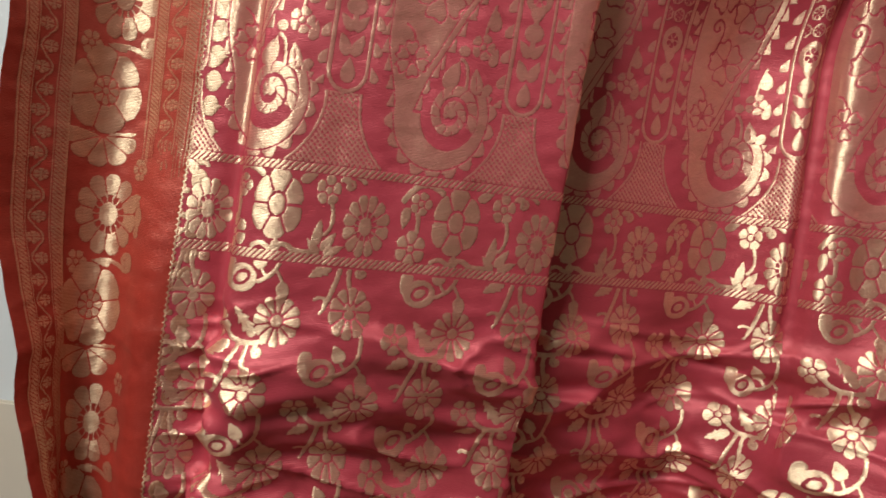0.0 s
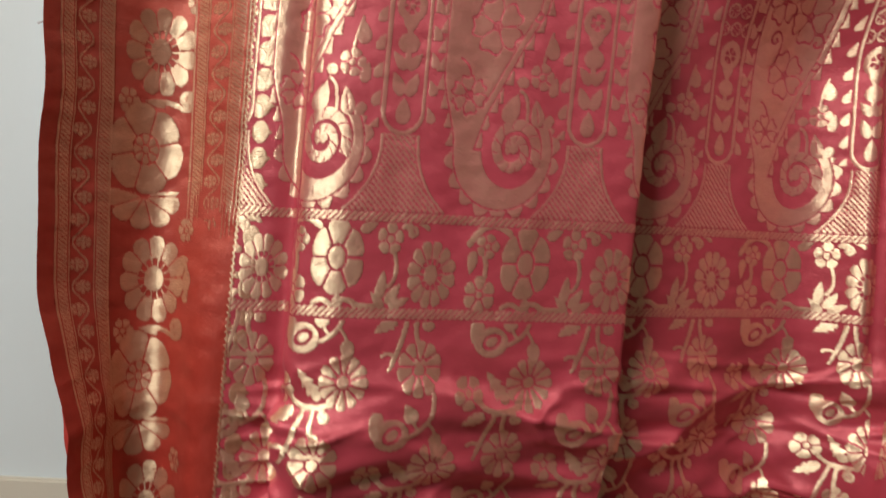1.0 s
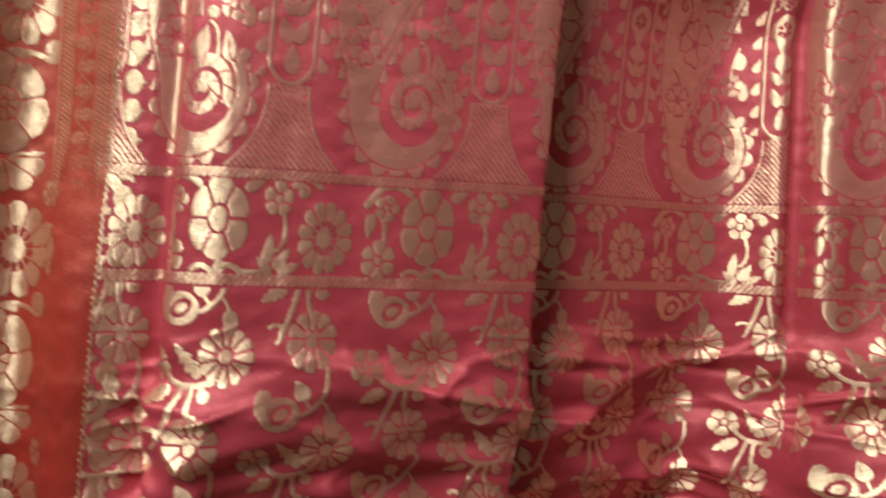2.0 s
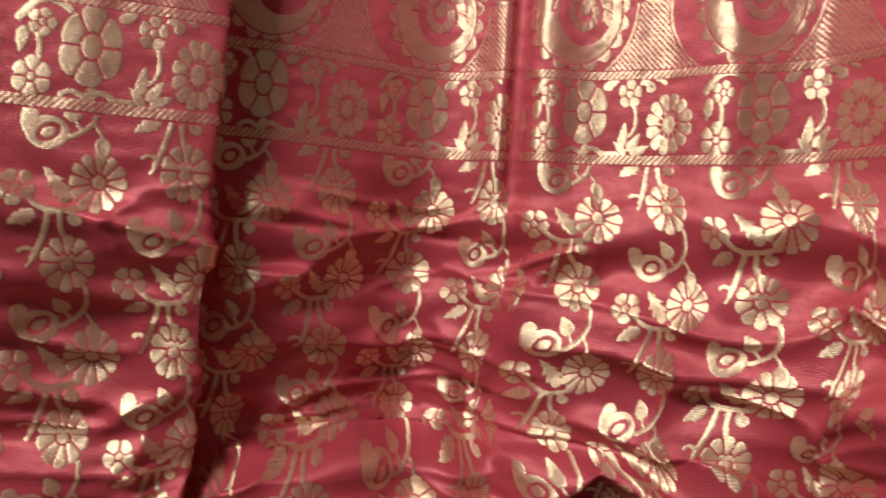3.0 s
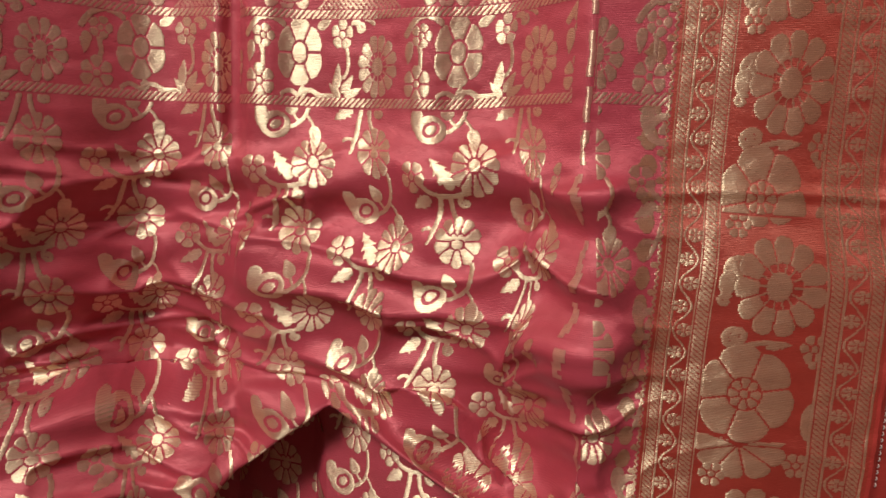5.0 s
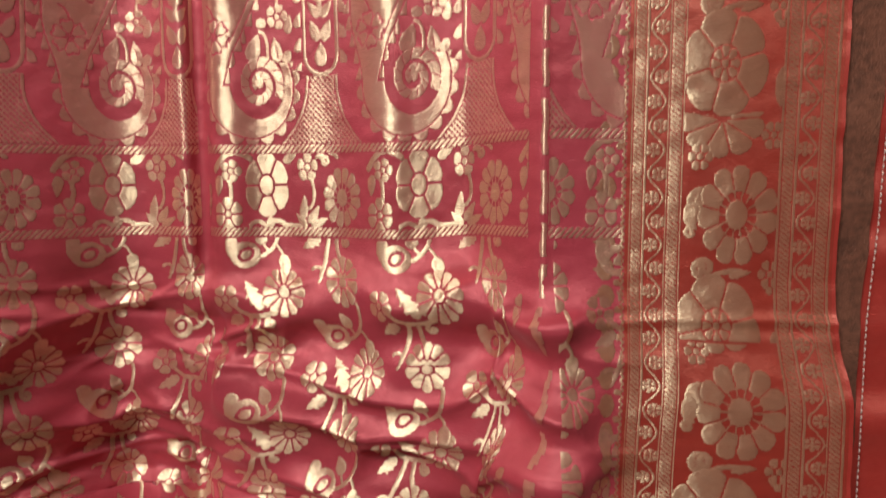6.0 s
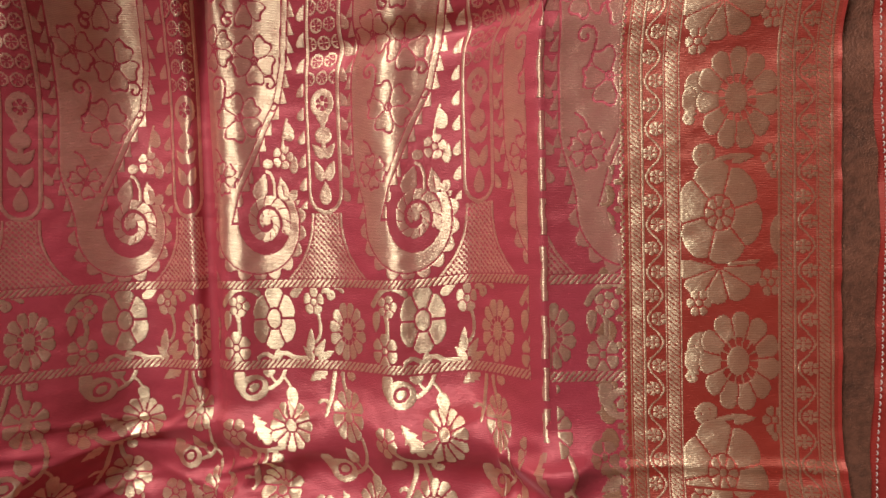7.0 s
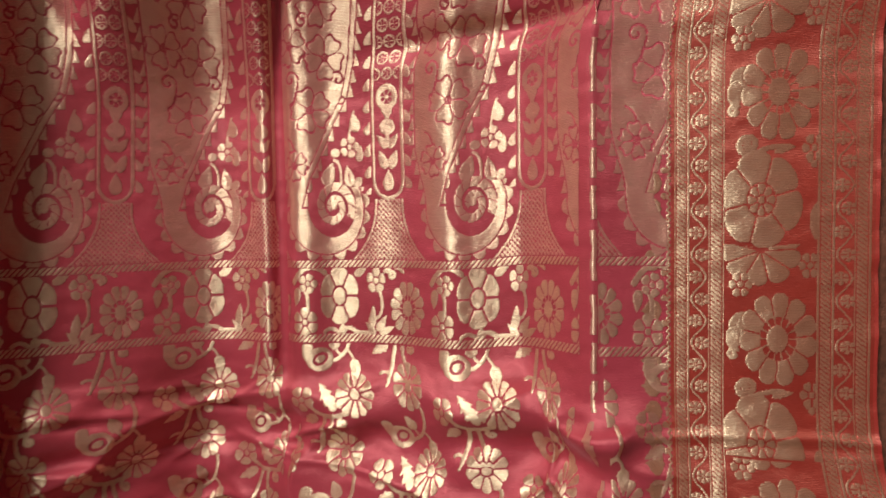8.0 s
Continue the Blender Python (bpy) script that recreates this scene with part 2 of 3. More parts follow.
def hang(x0, y0, u, v):
    """Places of the cloth from its plan, with sag, wrinkles and the gathers at its foot."""
    low = smooth(1.265, 1.15, v)
    lower = smooth(1.19, 1.05, v)
    x = x0 + 0.05 * (v - 1.29) * smooth(-0.21, -0.15, x0) * smooth(0.25, 0.10, x0)
    y = y0 - (0.015 * smooth(1.243, 1.165, v) + 0.003 * smooth(1.15, 1.09, v) * smooth(0.50, 0.42, x0)) * smooth(0.265, 0.35, x0) * (1 - 0.6 * smooth(0.42, 0.50, x0))
    slant = 0.462 - 0.72 * (x0 - 0.268)
    y = y + (slant - y) * 0.85 * smooth(1.262, 1.205, v) * smooth(0.226, 0.246, x0) * smooth(0.445, 0.425, x0)
    y = y + 0.026 * smooth(1.16, 1.07, v) * smooth(0.22, 0.26, x0) * smooth(0.44, 0.42, x0)
    y = y + 0.018 * smooth(1.18, 1.07, v) * smooth(-0.13, -0.09, x0) * smooth(0.10, 0.06, x0)
    x = x - 0.006 * smooth(1.243, 1.12, v) * smooth(0.42, 0.50, x0) * smooth(0.56, 0.50, x0) + 0.002 * smooth(1.243, 1.12, v) * smooth(0.50, 0.57, x0)
    # below its crease the right border swings towards the lamp
    y = y - 0.09 * np.clip(x0 - 0.475, 0, None) * smooth(1.218, 1.165, v)
    y = y + 0.012 * smooth(1.25, 1.12, v) * bump(x0, 0.05, 0.08)
    # the deep fold turns away from the lamp, then comes forward to its outer edge
    y = y + (0.4 + 0.6 * smooth(1.25, 1.18, v)) * (0.022 * bump(x0, 0.192, 0.034) - 0.012 * bump(x0, 0.088, 0.03)) * smooth(0.058, 0.066, x0) * (y0 > 0.436)
    # the upper cloth leans forward, and so does the deep fold
    y = y - 0.055 * smooth(1.43, 1.60, v) * smooth(0.09, 0.14, x0)
    y = y - 0.030 * smooth(1.425, 1.56, v) * smooth(0.10, 0.15, x0) * smooth(0.275, 0.235, x0)
    # the edge of the left border draws in below
    x = x + smooth(-0.232, -0.263, x0) * (0.038 * smooth(1.285, 1.05, v) + 0.004 * noise2(v * 26, v * 0 + 3.3, 5))
    # and its inner part swells forward over the flowers
    swell = smooth(1.36, 1.22, v) * bump(x0, -0.184, 0.024)
    x, y = x + 0.002 * swell, y - 0.018 * swell
    # soft columns in the upper cloth
    w = 0.0016 * noise2(u * 26, v * 2.2, 11) + 0.0007 * noise2(u * 60, v * 4 + 9, 12) + 0.0012 * noise2(u * 14 + 4, v * 11, 13) * smooth(1.33, 1.42, v)
    # lying wrinkles in the lower cloth, with sharp crests
    low = smooth(1.256, 1.19, v)
    inside = smooth(0.50, 0.44, x0) * smooth(-0.165, -0.12, x0) * (1 - 0.65 * bump(x0, 0.066, 0.018)) * (1 + 0.25 * smooth(0.24, 0.30, x0))
    slope = v + 0.05 * noise2(u * 4 + 5, v * 3, 3) + 0.008 * noise2(u * 16, v * 12, 7)
    crest = (1 - np.abs(noise2(u * 7 + 3, slope * 25, 21))) ** 2.4 - 0.4
    pucker = ((1 - np.abs(noise2(u * 20 + 5, slope * 62 - u * 16, 28))) ** 3 - 0.3) * smooth(-0.2, 0.5, noise2(u * 11, v * 15, 29))
    fold = (1 - np.abs(noise2(u * 13 + 1, slope * 44 + u * 9, 26))) ** 3 - 0.3
    w = w + low * (0.1 + 0.9 * inside) * (0.0105 * crest + 0.0060 * fold + 0.0075 * noise2(u * 9 + 8, slope * 33, 24) + 0.0036 * noise2(u * 26, slope * 75, 22) + 0.0060 * pucker)
    # short puckers beside the right ridge and along the border
    w = w + 0.0016 * noise2(u * 7, slope * 120, 27) * smooth(1.25, 1.20, v) * smooth(0.405, 0.43, x0) * smooth(0.50, 0.47, x0)
    w = w + lower * inside * 0.007 * noise2(u * 12 + 7, v * 26, 23) + 0.00035 * noise2(u * 110, v * 160, 25)
    # creases that run across
    w = w - 0.0025 * bump(v + 0.05 * (x0 - 0.16), 1.207, 0.004) * smooth(0.05, 0.10, x0) * smooth(0.30, 0.22, x0)
    w = w + 0.002 * bump(v, 1.213 + 0.004 * noise2(u * 20, v * 0, 9), 0.003) * smooth(0.44, 0.47, x0)
    w = w - 0.008 * bump(v - 0.03 * (x0 - 0.5), 1.474, 0.009) * smooth(0.30, 0.36, x0)
    w = w + 0.0015 * noise2(u * 5, v * 90, 31) * smooth(0.569, 0.580, x0)
    # the deep fold falls away above the lip
    deep = smooth(0.06, 0.11, x0) * smooth(0.285, 0.235, x0)
    y = y + 0.026 * smooth(1.175, 1.098, v) * deep
    # a heavy lip lies forward at the foot, parted by a hollow
    lip = 1.074 - 0.010 * deep + 0.006 * noise2(u * 9, v * 0, 41) - 0.045 * smooth(0.11, 0.03, x0) - 0.06 * smooth(0.38, 0.46, x0)
    y = y - ((0.022 + 0.024 * deep) * smooth(lip + 0.004, lip - 0.020, v) + 0.03 * smooth(1.05, 0.92, v)) * smooth(0.0, 0.09, x0) * smooth(0.52, 0.40, x0)
    half = np.clip(1.059 - v, 0, None) * np.where(x0 < 0.318, 1.05, 1.6)
    gap = smooth(half + 0.006, half - 0.012, np.abs(x0 - 0.318)) * smooth(1.060, 1.051, v)
    y = y + np.where(x0 < 0.318, 0.085, 0.045) * gap
    y = y - 0.010 * bump(np.abs(x0 - 0.318), half + 0.008, 0.012) * smooth(1.075, 1.055, v)
    w = w * (1 - smooth(half + 0.030, half + 0.004, np.abs(x0 - 0.318)) * smooth(1.080, 1.060, v))
    return x, y, v + 0.005 * smooth(0.37, 0.44, x0), w


uu, vv = np.meshgrid(U, V, indexing="ij")
hx, hy, hz, hw = hang(XU[:, None] + 0 * vv, YU[:, None] + 0 * vv, uu, vv)
P = np.stack([hx, hy, hz], -1)


def normals(p):
    n = np.cross(np.gradient(p, axis=0), np.gradient(p, axis=1))
    return n / np.linalg.norm(n, axis=-1, keepdims=True)


P = P + normals(P) * hw[..., None]
NORM = normals(P)

sari = tagged(new("sari"), "crimson silk brocade sari with gold zari flowers, hung in folds", "sari")
sari.location = (0.15, 0.45, V0)
bpy.context.view_layer.update()
HOME = np.array(sari.location)

# marks along u
BL0 = u_at(-0.1635, 0, 8)         # inner line of the left border
BR0 = u_at(0.4725, 38, 45) + 0.0088       # inner line of the right border
EDGE1, EDGE2 = u_of(8), u_of(15)  # edges of the middle fold
DEEP0, DEEP1 = u_of(18), u_of(27)
EDGE3, RIDGE = u_of(28), u_of(39)
ZONES = [(BL0 + 0.001, EDGE1 - 0.003), (EDGE1 + 0.0005, EDGE2 + 0.004), (DEEP0, DEEP1), (EDGE3 + 0.001, RIDGE - 0.009), (RIDGE + 0.005, BR0 - 0.001)]
LINE1, LINE2 = 1.3180, 1.2630
PERIOD, ROWS_UP = 0.1092, 0.053

# ground cloth, in strips of three silks
STEP = 3
gi, gj = np.arange(0, NU, STEP), np.arange(0, NV, STEP)
base = P[np.ix_(gi, gj)]
a, b = len(gi), len(gj)
idx = np.arange(a * b).reshape(a, b)
faces = np.stack([idx[:-1, :-1], idx[1:, :-1], idx[1:, 1:], idx[:-1, 1:]], -1).reshape(-1, 4)
mid_u = np.repeat(U[gi][:-1], b - 1)
slots = np.where((mid_u < BL0) | (mid_u > BR0), 1, 0)
slots = np.where((mid_u > BR0 + 0.1065), 2, slots)
uv = np.stack(np.meshgrid(U[gi], V[gj], indexing="ij"), -1).reshape(-1, 2)
ground = quads("ground_cloth", base.reshape(-1, 3) - HOME, faces, [silk, border_silk, selvage_silk], sari, uv, slots, label="crimson shot-silk ground, wrinkled below")

TAKEN = np.zeros((NU, NV), bool)


def closed(mask, n=1):
    """The mask with gaps of up to 2 n cells filled."""
    m = np.pad(mask, n + 1)
    for grow in (True, False):
        for _ in range(n):
            k = m if grow else ~m
            k = k | np.roll(k, 1, 0) | np.roll(k, -1, 0)
            k = k | np.roll(k, 1, 1) | np.roll(k, -1, 1)
            m = k if grow else ~k
    return mask | m[n + 1:-n - 1, n + 1:-n - 1]


def islands(mask):
    """The cells of each connected piece of a mask."""
    root, runs, last = [], [], []

    def top(k):
        while root[k] != k:
            root[k] = root[root[k]]
            k = root[k]
        return k

    for i in range(len(mask)):
        d = np.diff(np.r_[0, mask[i].astype(np.int8), 0])
        row = []
        for a0, a1 in zip(np.nonzero(d == 1)[0], np.nonzero(d == -1)[0]):
            k = len(root)
            root.append(k)
            runs.append((i, a0, a1))
            row.append((k, a0, a1))
            for k2, b0, b1 in last:
                if b0 < a1 and a0 < b1:
                    root[top(k)] = top(k2)
        last = row
    pieces = {}
    for k, (i, a0, a1) in enumerate(runs):
        pieces.setdefault(top(k), []).append((i, a0, a1))
    for part_runs in pieces.values():
        yield (np.concatenate([np.full(b - a, i) for i, a, b in part_runs]), np.concatenate([np.arange(a, b) for i, a, b in part_runs]))


def weave(name, cu, cv, wide, high, shape, zone=(0, 9), span=(0, 9), mat=None, height=0.00022, turn=0):
    """A woven piece round (cu, cv), half as wide and high as given: shape(x, y), in millimetres, says where the gold lies."""
    i0, i1 = max(int((cu - wide) / CELL), 0), min(int((cu + wide) / CELL) + 1, NU - 1)
    j0, j1 = max(int((cv - high - V0) / CELL), 0), min(int((cv + high - V0) / CELL) + 1, NV - 1)
    if i1 - i0 < 2 or j1 - j0 < 2:
        return
    mu, mv = np.meshgrid(U[i0:i1] + CELL / 2, V[j0:j1] + CELL / 2, indexing="ij")
    gold = shape((mu - cu) * 1000, (mv - cv) * 1000) & (mu > zone[0]) & (mu < zone[1]) & (mv > span[0]) & (mv < span[1])
    gold &= ~TAKEN[i0:i1, j0:j1]
    # fine red lines between neighbouring gold cells belong to the piece
    whole = closed(gold) & ~TAKEN[i0:i1, j0:j1] & (mu > zone[0]) & (mu < zone[1]) & (mv > span[0]) & (mv < span[1])
    share = np.zeros((i1 - i0 + 1, j1 - j0 + 1))
    for p, q in ((0, 0), (0, 1), (1, 0), (1, 1)):
        share[p:p + i1 - i0, q:q + j1 - j0] += gold / 4
    TAKEN[i0:i1, j0:j1] |= whole
    wide_n = j1 - j0 + 1
    for ci, cj in islands(whole):
        if len(ci) < 14:
            continue
        corner = np.stack([ci * wide_n + cj, (ci + 1) * wide_n + cj, (ci + 1) * wide_n + cj + 1, ci * wide_n + cj + 1], -1)
        used, back = np.unique(corner, return_inverse=True)
        ui, uj = used // wide_n, used % wide_n
        lift = (0.00012 + height * share[ui, uj])[:, None]
        verts = P[ui + i0, uj + j0] - HOME + NORM[ui + i0, uj + j0] * lift
        uvs = np.stack([U[ui + i0], V[uj + j0]], -1)
        quads(name, verts, back.reshape(corner.shape), [mat or zari, border_silk if mat == border_zari else silk], sari, uvs, np.where(gold[ci, cj], 0, 1))


# ---- drawing of the motifs, in millimetres ----
def flower(x, y, rx, ry, petals, core=0.28, gap=0.42, lobe=0.16, turn=0.0, ring=True):
    r, th = np.hypot(x / rx, y / ry), np.arctan2(y / ry, x / rx) + turn
    ph = th * petals / (2 * np.pi)
    off = np.abs(ph - np.round(ph))
    size = (rx + ry) / 2
    inside = r < 1 - lobe * (2 * off) ** 3 + 0.02 * np.cos(3 * th + petals)
    split = ((0.5 - off) * 2 * np.pi / petals * r * size < gap) & (r > core)
    if ring:
        split |= np.abs(r - core) * size < gap
    return inside & ~split


def aster(x, y, rx, ry, petals=11, ticks=14):
    r, th = np.hypot(x / rx, y / ry), np.arctan2(y / ry, x / rx)
    core = np.hypot(x / (0.27 * rx), (y + 0.03 * ry) / (0.29 * ry)) < 1 - 0.14 * np.cos(th + 0.8)
    tick = (np.abs(np.sin(th * ticks / 2)) < 0.34) & (r > 0.28)
    return core | (flower(x, y, rx, ry, petals, 0.46, 0.4, 0.2, 0.2, False) & (r > 0.47)) | (tick & (r < 0.5))


def leaf(x, y, cx, cy, length, wide, angle, teeth=0.0, rib=0.3):
    a = math.radians(angle)
    s, t = (x - cx) * math.cos(a) + (y - cy) * math.sin(a), -(x - cx) * math.sin(a) + (y - cy) * math.cos(a)
    k = s / length + 0.5
    body = wide * np.sqrt(np.clip(k, 0, 1)) * np.clip(1 - k, 0, 1) * 1.3
    if teeth:
        body = body * (1 - teeth * (np.modf(np.clip(k, 0, 1) * 4)[0]))
    return (k > 0) & (k < 1) & (np.abs(t) < body) & ~((np.abs(t) < rib) & (k > 0.15) & (k < 0.7) & (rib > 0))


def stroke(x, y, a, b, c, wide):
    """A stem along a bent line from a by b to c."""
    best = np.full(x.shape, 1e9)
    for t in np.linspace(0, 1, 26):
        px = (1 - t) ** 2 * a[0] + 2 * t * (1 - t) * b[0] + t * t * c[0]
        py = (1 - t) ** 2 * a[1] + 2 * t * (1 - t) * b[1] + t * t * c[1]
        best = np.minimum(best, np.hypot(x - px, y - py))
    return best < wide


def curl(x, y, cx, cy, size, wide, turns=1.5, start=0.0, hand=1):
    best = np.full(x.shape, 1e9)
    for t in np.linspace(0, 1, 40):
        th = start + hand * t * turns * 2 * math.pi
        r = size * (1 - 0.85 * t)
        best = np.minimum(best, np.hypot(x - cx - r * math.cos(th), y - cy - r * math.sin(th)))
    return best < wide


def disc(x, y, cx, cy, rx, ry=None):
    return np.hypot((x - cx) / rx, (y - cy) / (ry or rx)) < 1


def small_paisley(x, y):
    body = disc(x, y, 0.5, -0.8, 10.2, 8.8) | disc(x, y, -8.2, 8.2, 4.0, 3.6) | stroke(x, y, (-8.8, 0), (-11.0, 5), (-9.0, 9.0), 2.4)
    # a dark drop round a pale kernel
    k = np.hypot((x - 1.0) / 5.6, (y + 0.6 - 0.25 * (x - 1.0)) / 4.9)
    eye = (k < 1.0) & ~((k < 0.60) & (x > -3.0))
    return body & ~eye


def side_flower(x, y):
    """A flower seen half from the side: petals fan down from a cleft heart."""
    r, th = np.hypot(x / 13.0, (y + 1) / 17.0), np.arctan2((y + 1) / 17.0, x / 13.0)
    ph = th * 10 / (2 * np.pi) + 0.5
    off = np.abs(ph - np.round(ph))
    inside = r < 1 - 0.17 * (2 * off) ** 3 - 0.10 * np.clip(np.sin(th), 0, 1)
    split = ((0.5 - off) * 2 * np.pi / 10 * r * 15 < 0.55) & (r > 0.3)
    heart = (np.abs(y - 2.5 - 1.6 * np.abs(np.sin(x * 0.75))) < 0.62) & (np.abs(x) < 6.5) | (np.abs(np.hypot(x / 1.1, y + 3.0) - 3.4) < 0.5) & (y < 0)
    return inside & ~split & ~heart


def spray(x, y):
    """Stems of a spray; the big flower sits at 0, 0."""
    return (stroke(x, y, (-30, -10), (-23, -19), (-5, -13), 1.5) | stroke(x, y, (-21, -16), (-23, -29), (-28, -42), 1.5)
            | stroke(x, y, (-26.5, -38), (-31, -35), (-34, -38), 1.1) | stroke(x, y, (-28, -41), (-28, -44), (-30, -46), 0.9)
            | stroke(x, y, (-15.5, -15), (-17, -25), (-12, -33), 1.4) | curl(x, y, -8.2, -19.5, 3.4, 1.1, 1.2, 2.0))


def drop_stem(x, y):
    return stroke(x, y, (-3, -58), (0, -77), (-15, -83), 1.35) | stroke(x, y, (-4, -76), (0, -80), (0, -84), 0.9) | stroke(x, y, (-9, -80), (-13, -77), (-14, -72), 0.9)


# ---- the sprays of the lower cloth ----
def sprays(zone, anchor):
    for k in range(-3, 7):
        for n in range(-5, 6):
            cu, cv = anchor + n * PERIOD + (k % 2) * PERIOD / 2, 1.2232 - k * (ROWS_UP if k < 0 else 0.0500)
            if not zone[0] - 0.05 < cu < zone[1] + 0.06:
                continue
            span = (V0, LINE2 - 0.004)
            weave("woven_flower", cu, cv, 0.0165, 0.018, lambda x, y: flower(x, y, 14.0, 15.8, 12, 0.27, 0.6, 0.17), zone, span)
            weave("woven_flower", cu - 0.012, cv - 0.0425, 0.015, 0.019, side_flower, zone, span)
            weave("woven_blossom", cu - 0.037, cv - 0.005, 0.010, 0.011, lambda x, y: flower(x, y, 8.8, 9.6, 5, 0.27, 0.5, 0.3, 0.3), zone, span)
            weave("woven_paisley", cu - 0.026, cv - 0.081, 0.014, 0.014, small_paisley, zone, span)
            weave("woven_leaf", cu - 0.0195, cv - 0.002, 0.011, 0.014, lambda x, y: leaf(x, y, 0, 0, 23, 10, 127, 0.5, 0.0), zone, span)
            weave("woven_leaf", cu - 0.0335, cv - 0.0205, 0.010, 0.010, lambda x, y: leaf(x, y, 0, 0, 15, 9, 211, 0.35, 0.0), zone, span)
            weave("woven_leaf", cu - 0.0155, cv - 0.0695, 0.008, 0.008, lambda x, y: leaf(x, y, 0, 0, 12, 8.5, 118, 0.0, 0.0), zone, span)
            weave("woven_leaf", cu + 0.001, cv - 0.089, 0.008, 0.009, lambda x, y: leaf(x, y, 0, 0, 14, 7.5, 278, 0.0, 0.0), zone, span)
            weave("woven_stem", cu - 0.018, cv - 0.026, 0.025, 0.024, lambda x, y: spray(x - 18, y - 26), zone, span)
            weave("woven_stem", cu - 0.006, cv - 0.070, 0.014, 0.018, lambda x, y: drop_stem(x - 6, y - 70), zone, span)


# ---- the flower band between the two hatched lines ----
def hatched(x, y):
    return (np.mod(x - y * 0.9, 3.5) < 2.2) & (np.abs(y) < 2.7)


def band(zone, anchor):
    span = (LINE2 + 0.003, LINE1 - 0.003)
    for z in (LINE1, LINE2):
        weave("hatched_line", (zone[0] + zone[1]) / 2, z, (zone[1] - zone[0]) / 2 + 0.002, 0.003, hatched, zone)
    for n in range(-5, 6):
        cu, cv = anchor - 0.0095 + n * PERIOD, 1.2925
        if not zone[0] - 0.08 < cu < zone[1] + 0.08:
            continue
        weave("woven_flower", cu, cv + 0.0015, 0.018, 0.024, lambda x, y: flower(x, y, 15.4, 21.5, 6, 0.34, 0.75, 0.14, 0.52), zone, span)
        weave("woven_aster", cu + 0.054, cv - 0.0065, 0.017, 0.021, lambda x, y: aster(x, y, 14.2, 19.5, 12, 12), zone, span)
        weave("woven_blossom", cu - 0.0235, cv + 0.011, 0.009, 0.009, lambda x, y: flower(x, y, 6.8, 7.4, 5, 0.3, 0.4, 0.3), zone, span)
        weave("woven_blossom", cu - 0.026, cv - 0.0175, 0.011, 0.013, lambda x, y: flower(x, y, 9.4, 11.0, 6, 0.25, 0.5, 0.28, 0.52), zone, span)
        weave("woven_blossom", cu + 0.029, cv + 0.013, 0.009, 0.011, lambda x, y: flower(x, y, 7.6, 9.4, 5, 0.3, 0.45, 0.3, 1.0), zone, span)
        weave("woven_leaf", cu + 0.030, cv - 0.018, 0.014, 0.014, lambda x, y: leaf(x, y, -4, 5, 17, 6, 84, 0.0, 0.0) | leaf(x, y, 3, 0, 14, 6, 58, 0.0, 0.0) | leaf(x, y, 7, -5, 13, 5.5, 28, 0.0, 0.0) | leaf(x, y, -6, -4, 12, 5, 130, 0, 0), zone, span)
        weave("woven_stem", cu, cv, 0.055, 0.03, lambda x, y: stroke(x, y, (-34, 12), (-25, 30), (-11, 19), 1.9) | stroke(x, y, (-29, 14), (-22, 2), (-24, -7), 1.4)
              | stroke(x, y, (-12, -25), (-7, -20), (-1, -26), 1.4) | stroke(x, y, (-1, -26), (6, -18), (13, -26), 1.6) | stroke(x, y, (12, -25), (22, -28), (34, -22), 1.8)
              | stroke(x, y, (32, 5), (36, -8), (30, -14), 1.1) | stroke(x, y, (36, 20), (42, 27), (50, 20), 1.4) | curl(x, y, 41, 17, 3.6, 1.1, 1.2, 2.5, -1), zone, span)
        weave("woven_leaf", cu - 0.032, cv + 0.001, 0.007, 0.009, lambda x, y: leaf(x, y, 0, 0, 14, 6, 265, 0.0, 0.0), zone, span)
        weave("woven_leaf", cu + 0.017, cv + 0.020, 0.008, 0.006, lambda x, y: leaf(x, y, 0, 0, 12, 6, 35, 0.0, 0.0), zone, span)
        weave("woven_leaf", cu + 0.002, cv - 0.0235, 0.006, 0.006, lambda x, y: leaf(x, y, 0, 1, 8, 6, 90, 0.0, 0.0), zone, span)


# ---- the end piece above: tall paisleys between garland strips ----
def bell(x, y):
    half = 11 + 22 * np.clip(1 - y / 46, 0, 1) ** 2.4
    inside = (np.abs(x) < half) & (y > 1.5) & (y < 47)
    net = (np.mod(x * 1.15 + y, 3.9) < 1.9) | (np.mod(x * 1.15 - y, 3.9) < 1.0)
    rail = inside & (np.abs(x) > half - 1.8)
    return (inside & net & (np.abs(x) < half - 2.6)) | rail


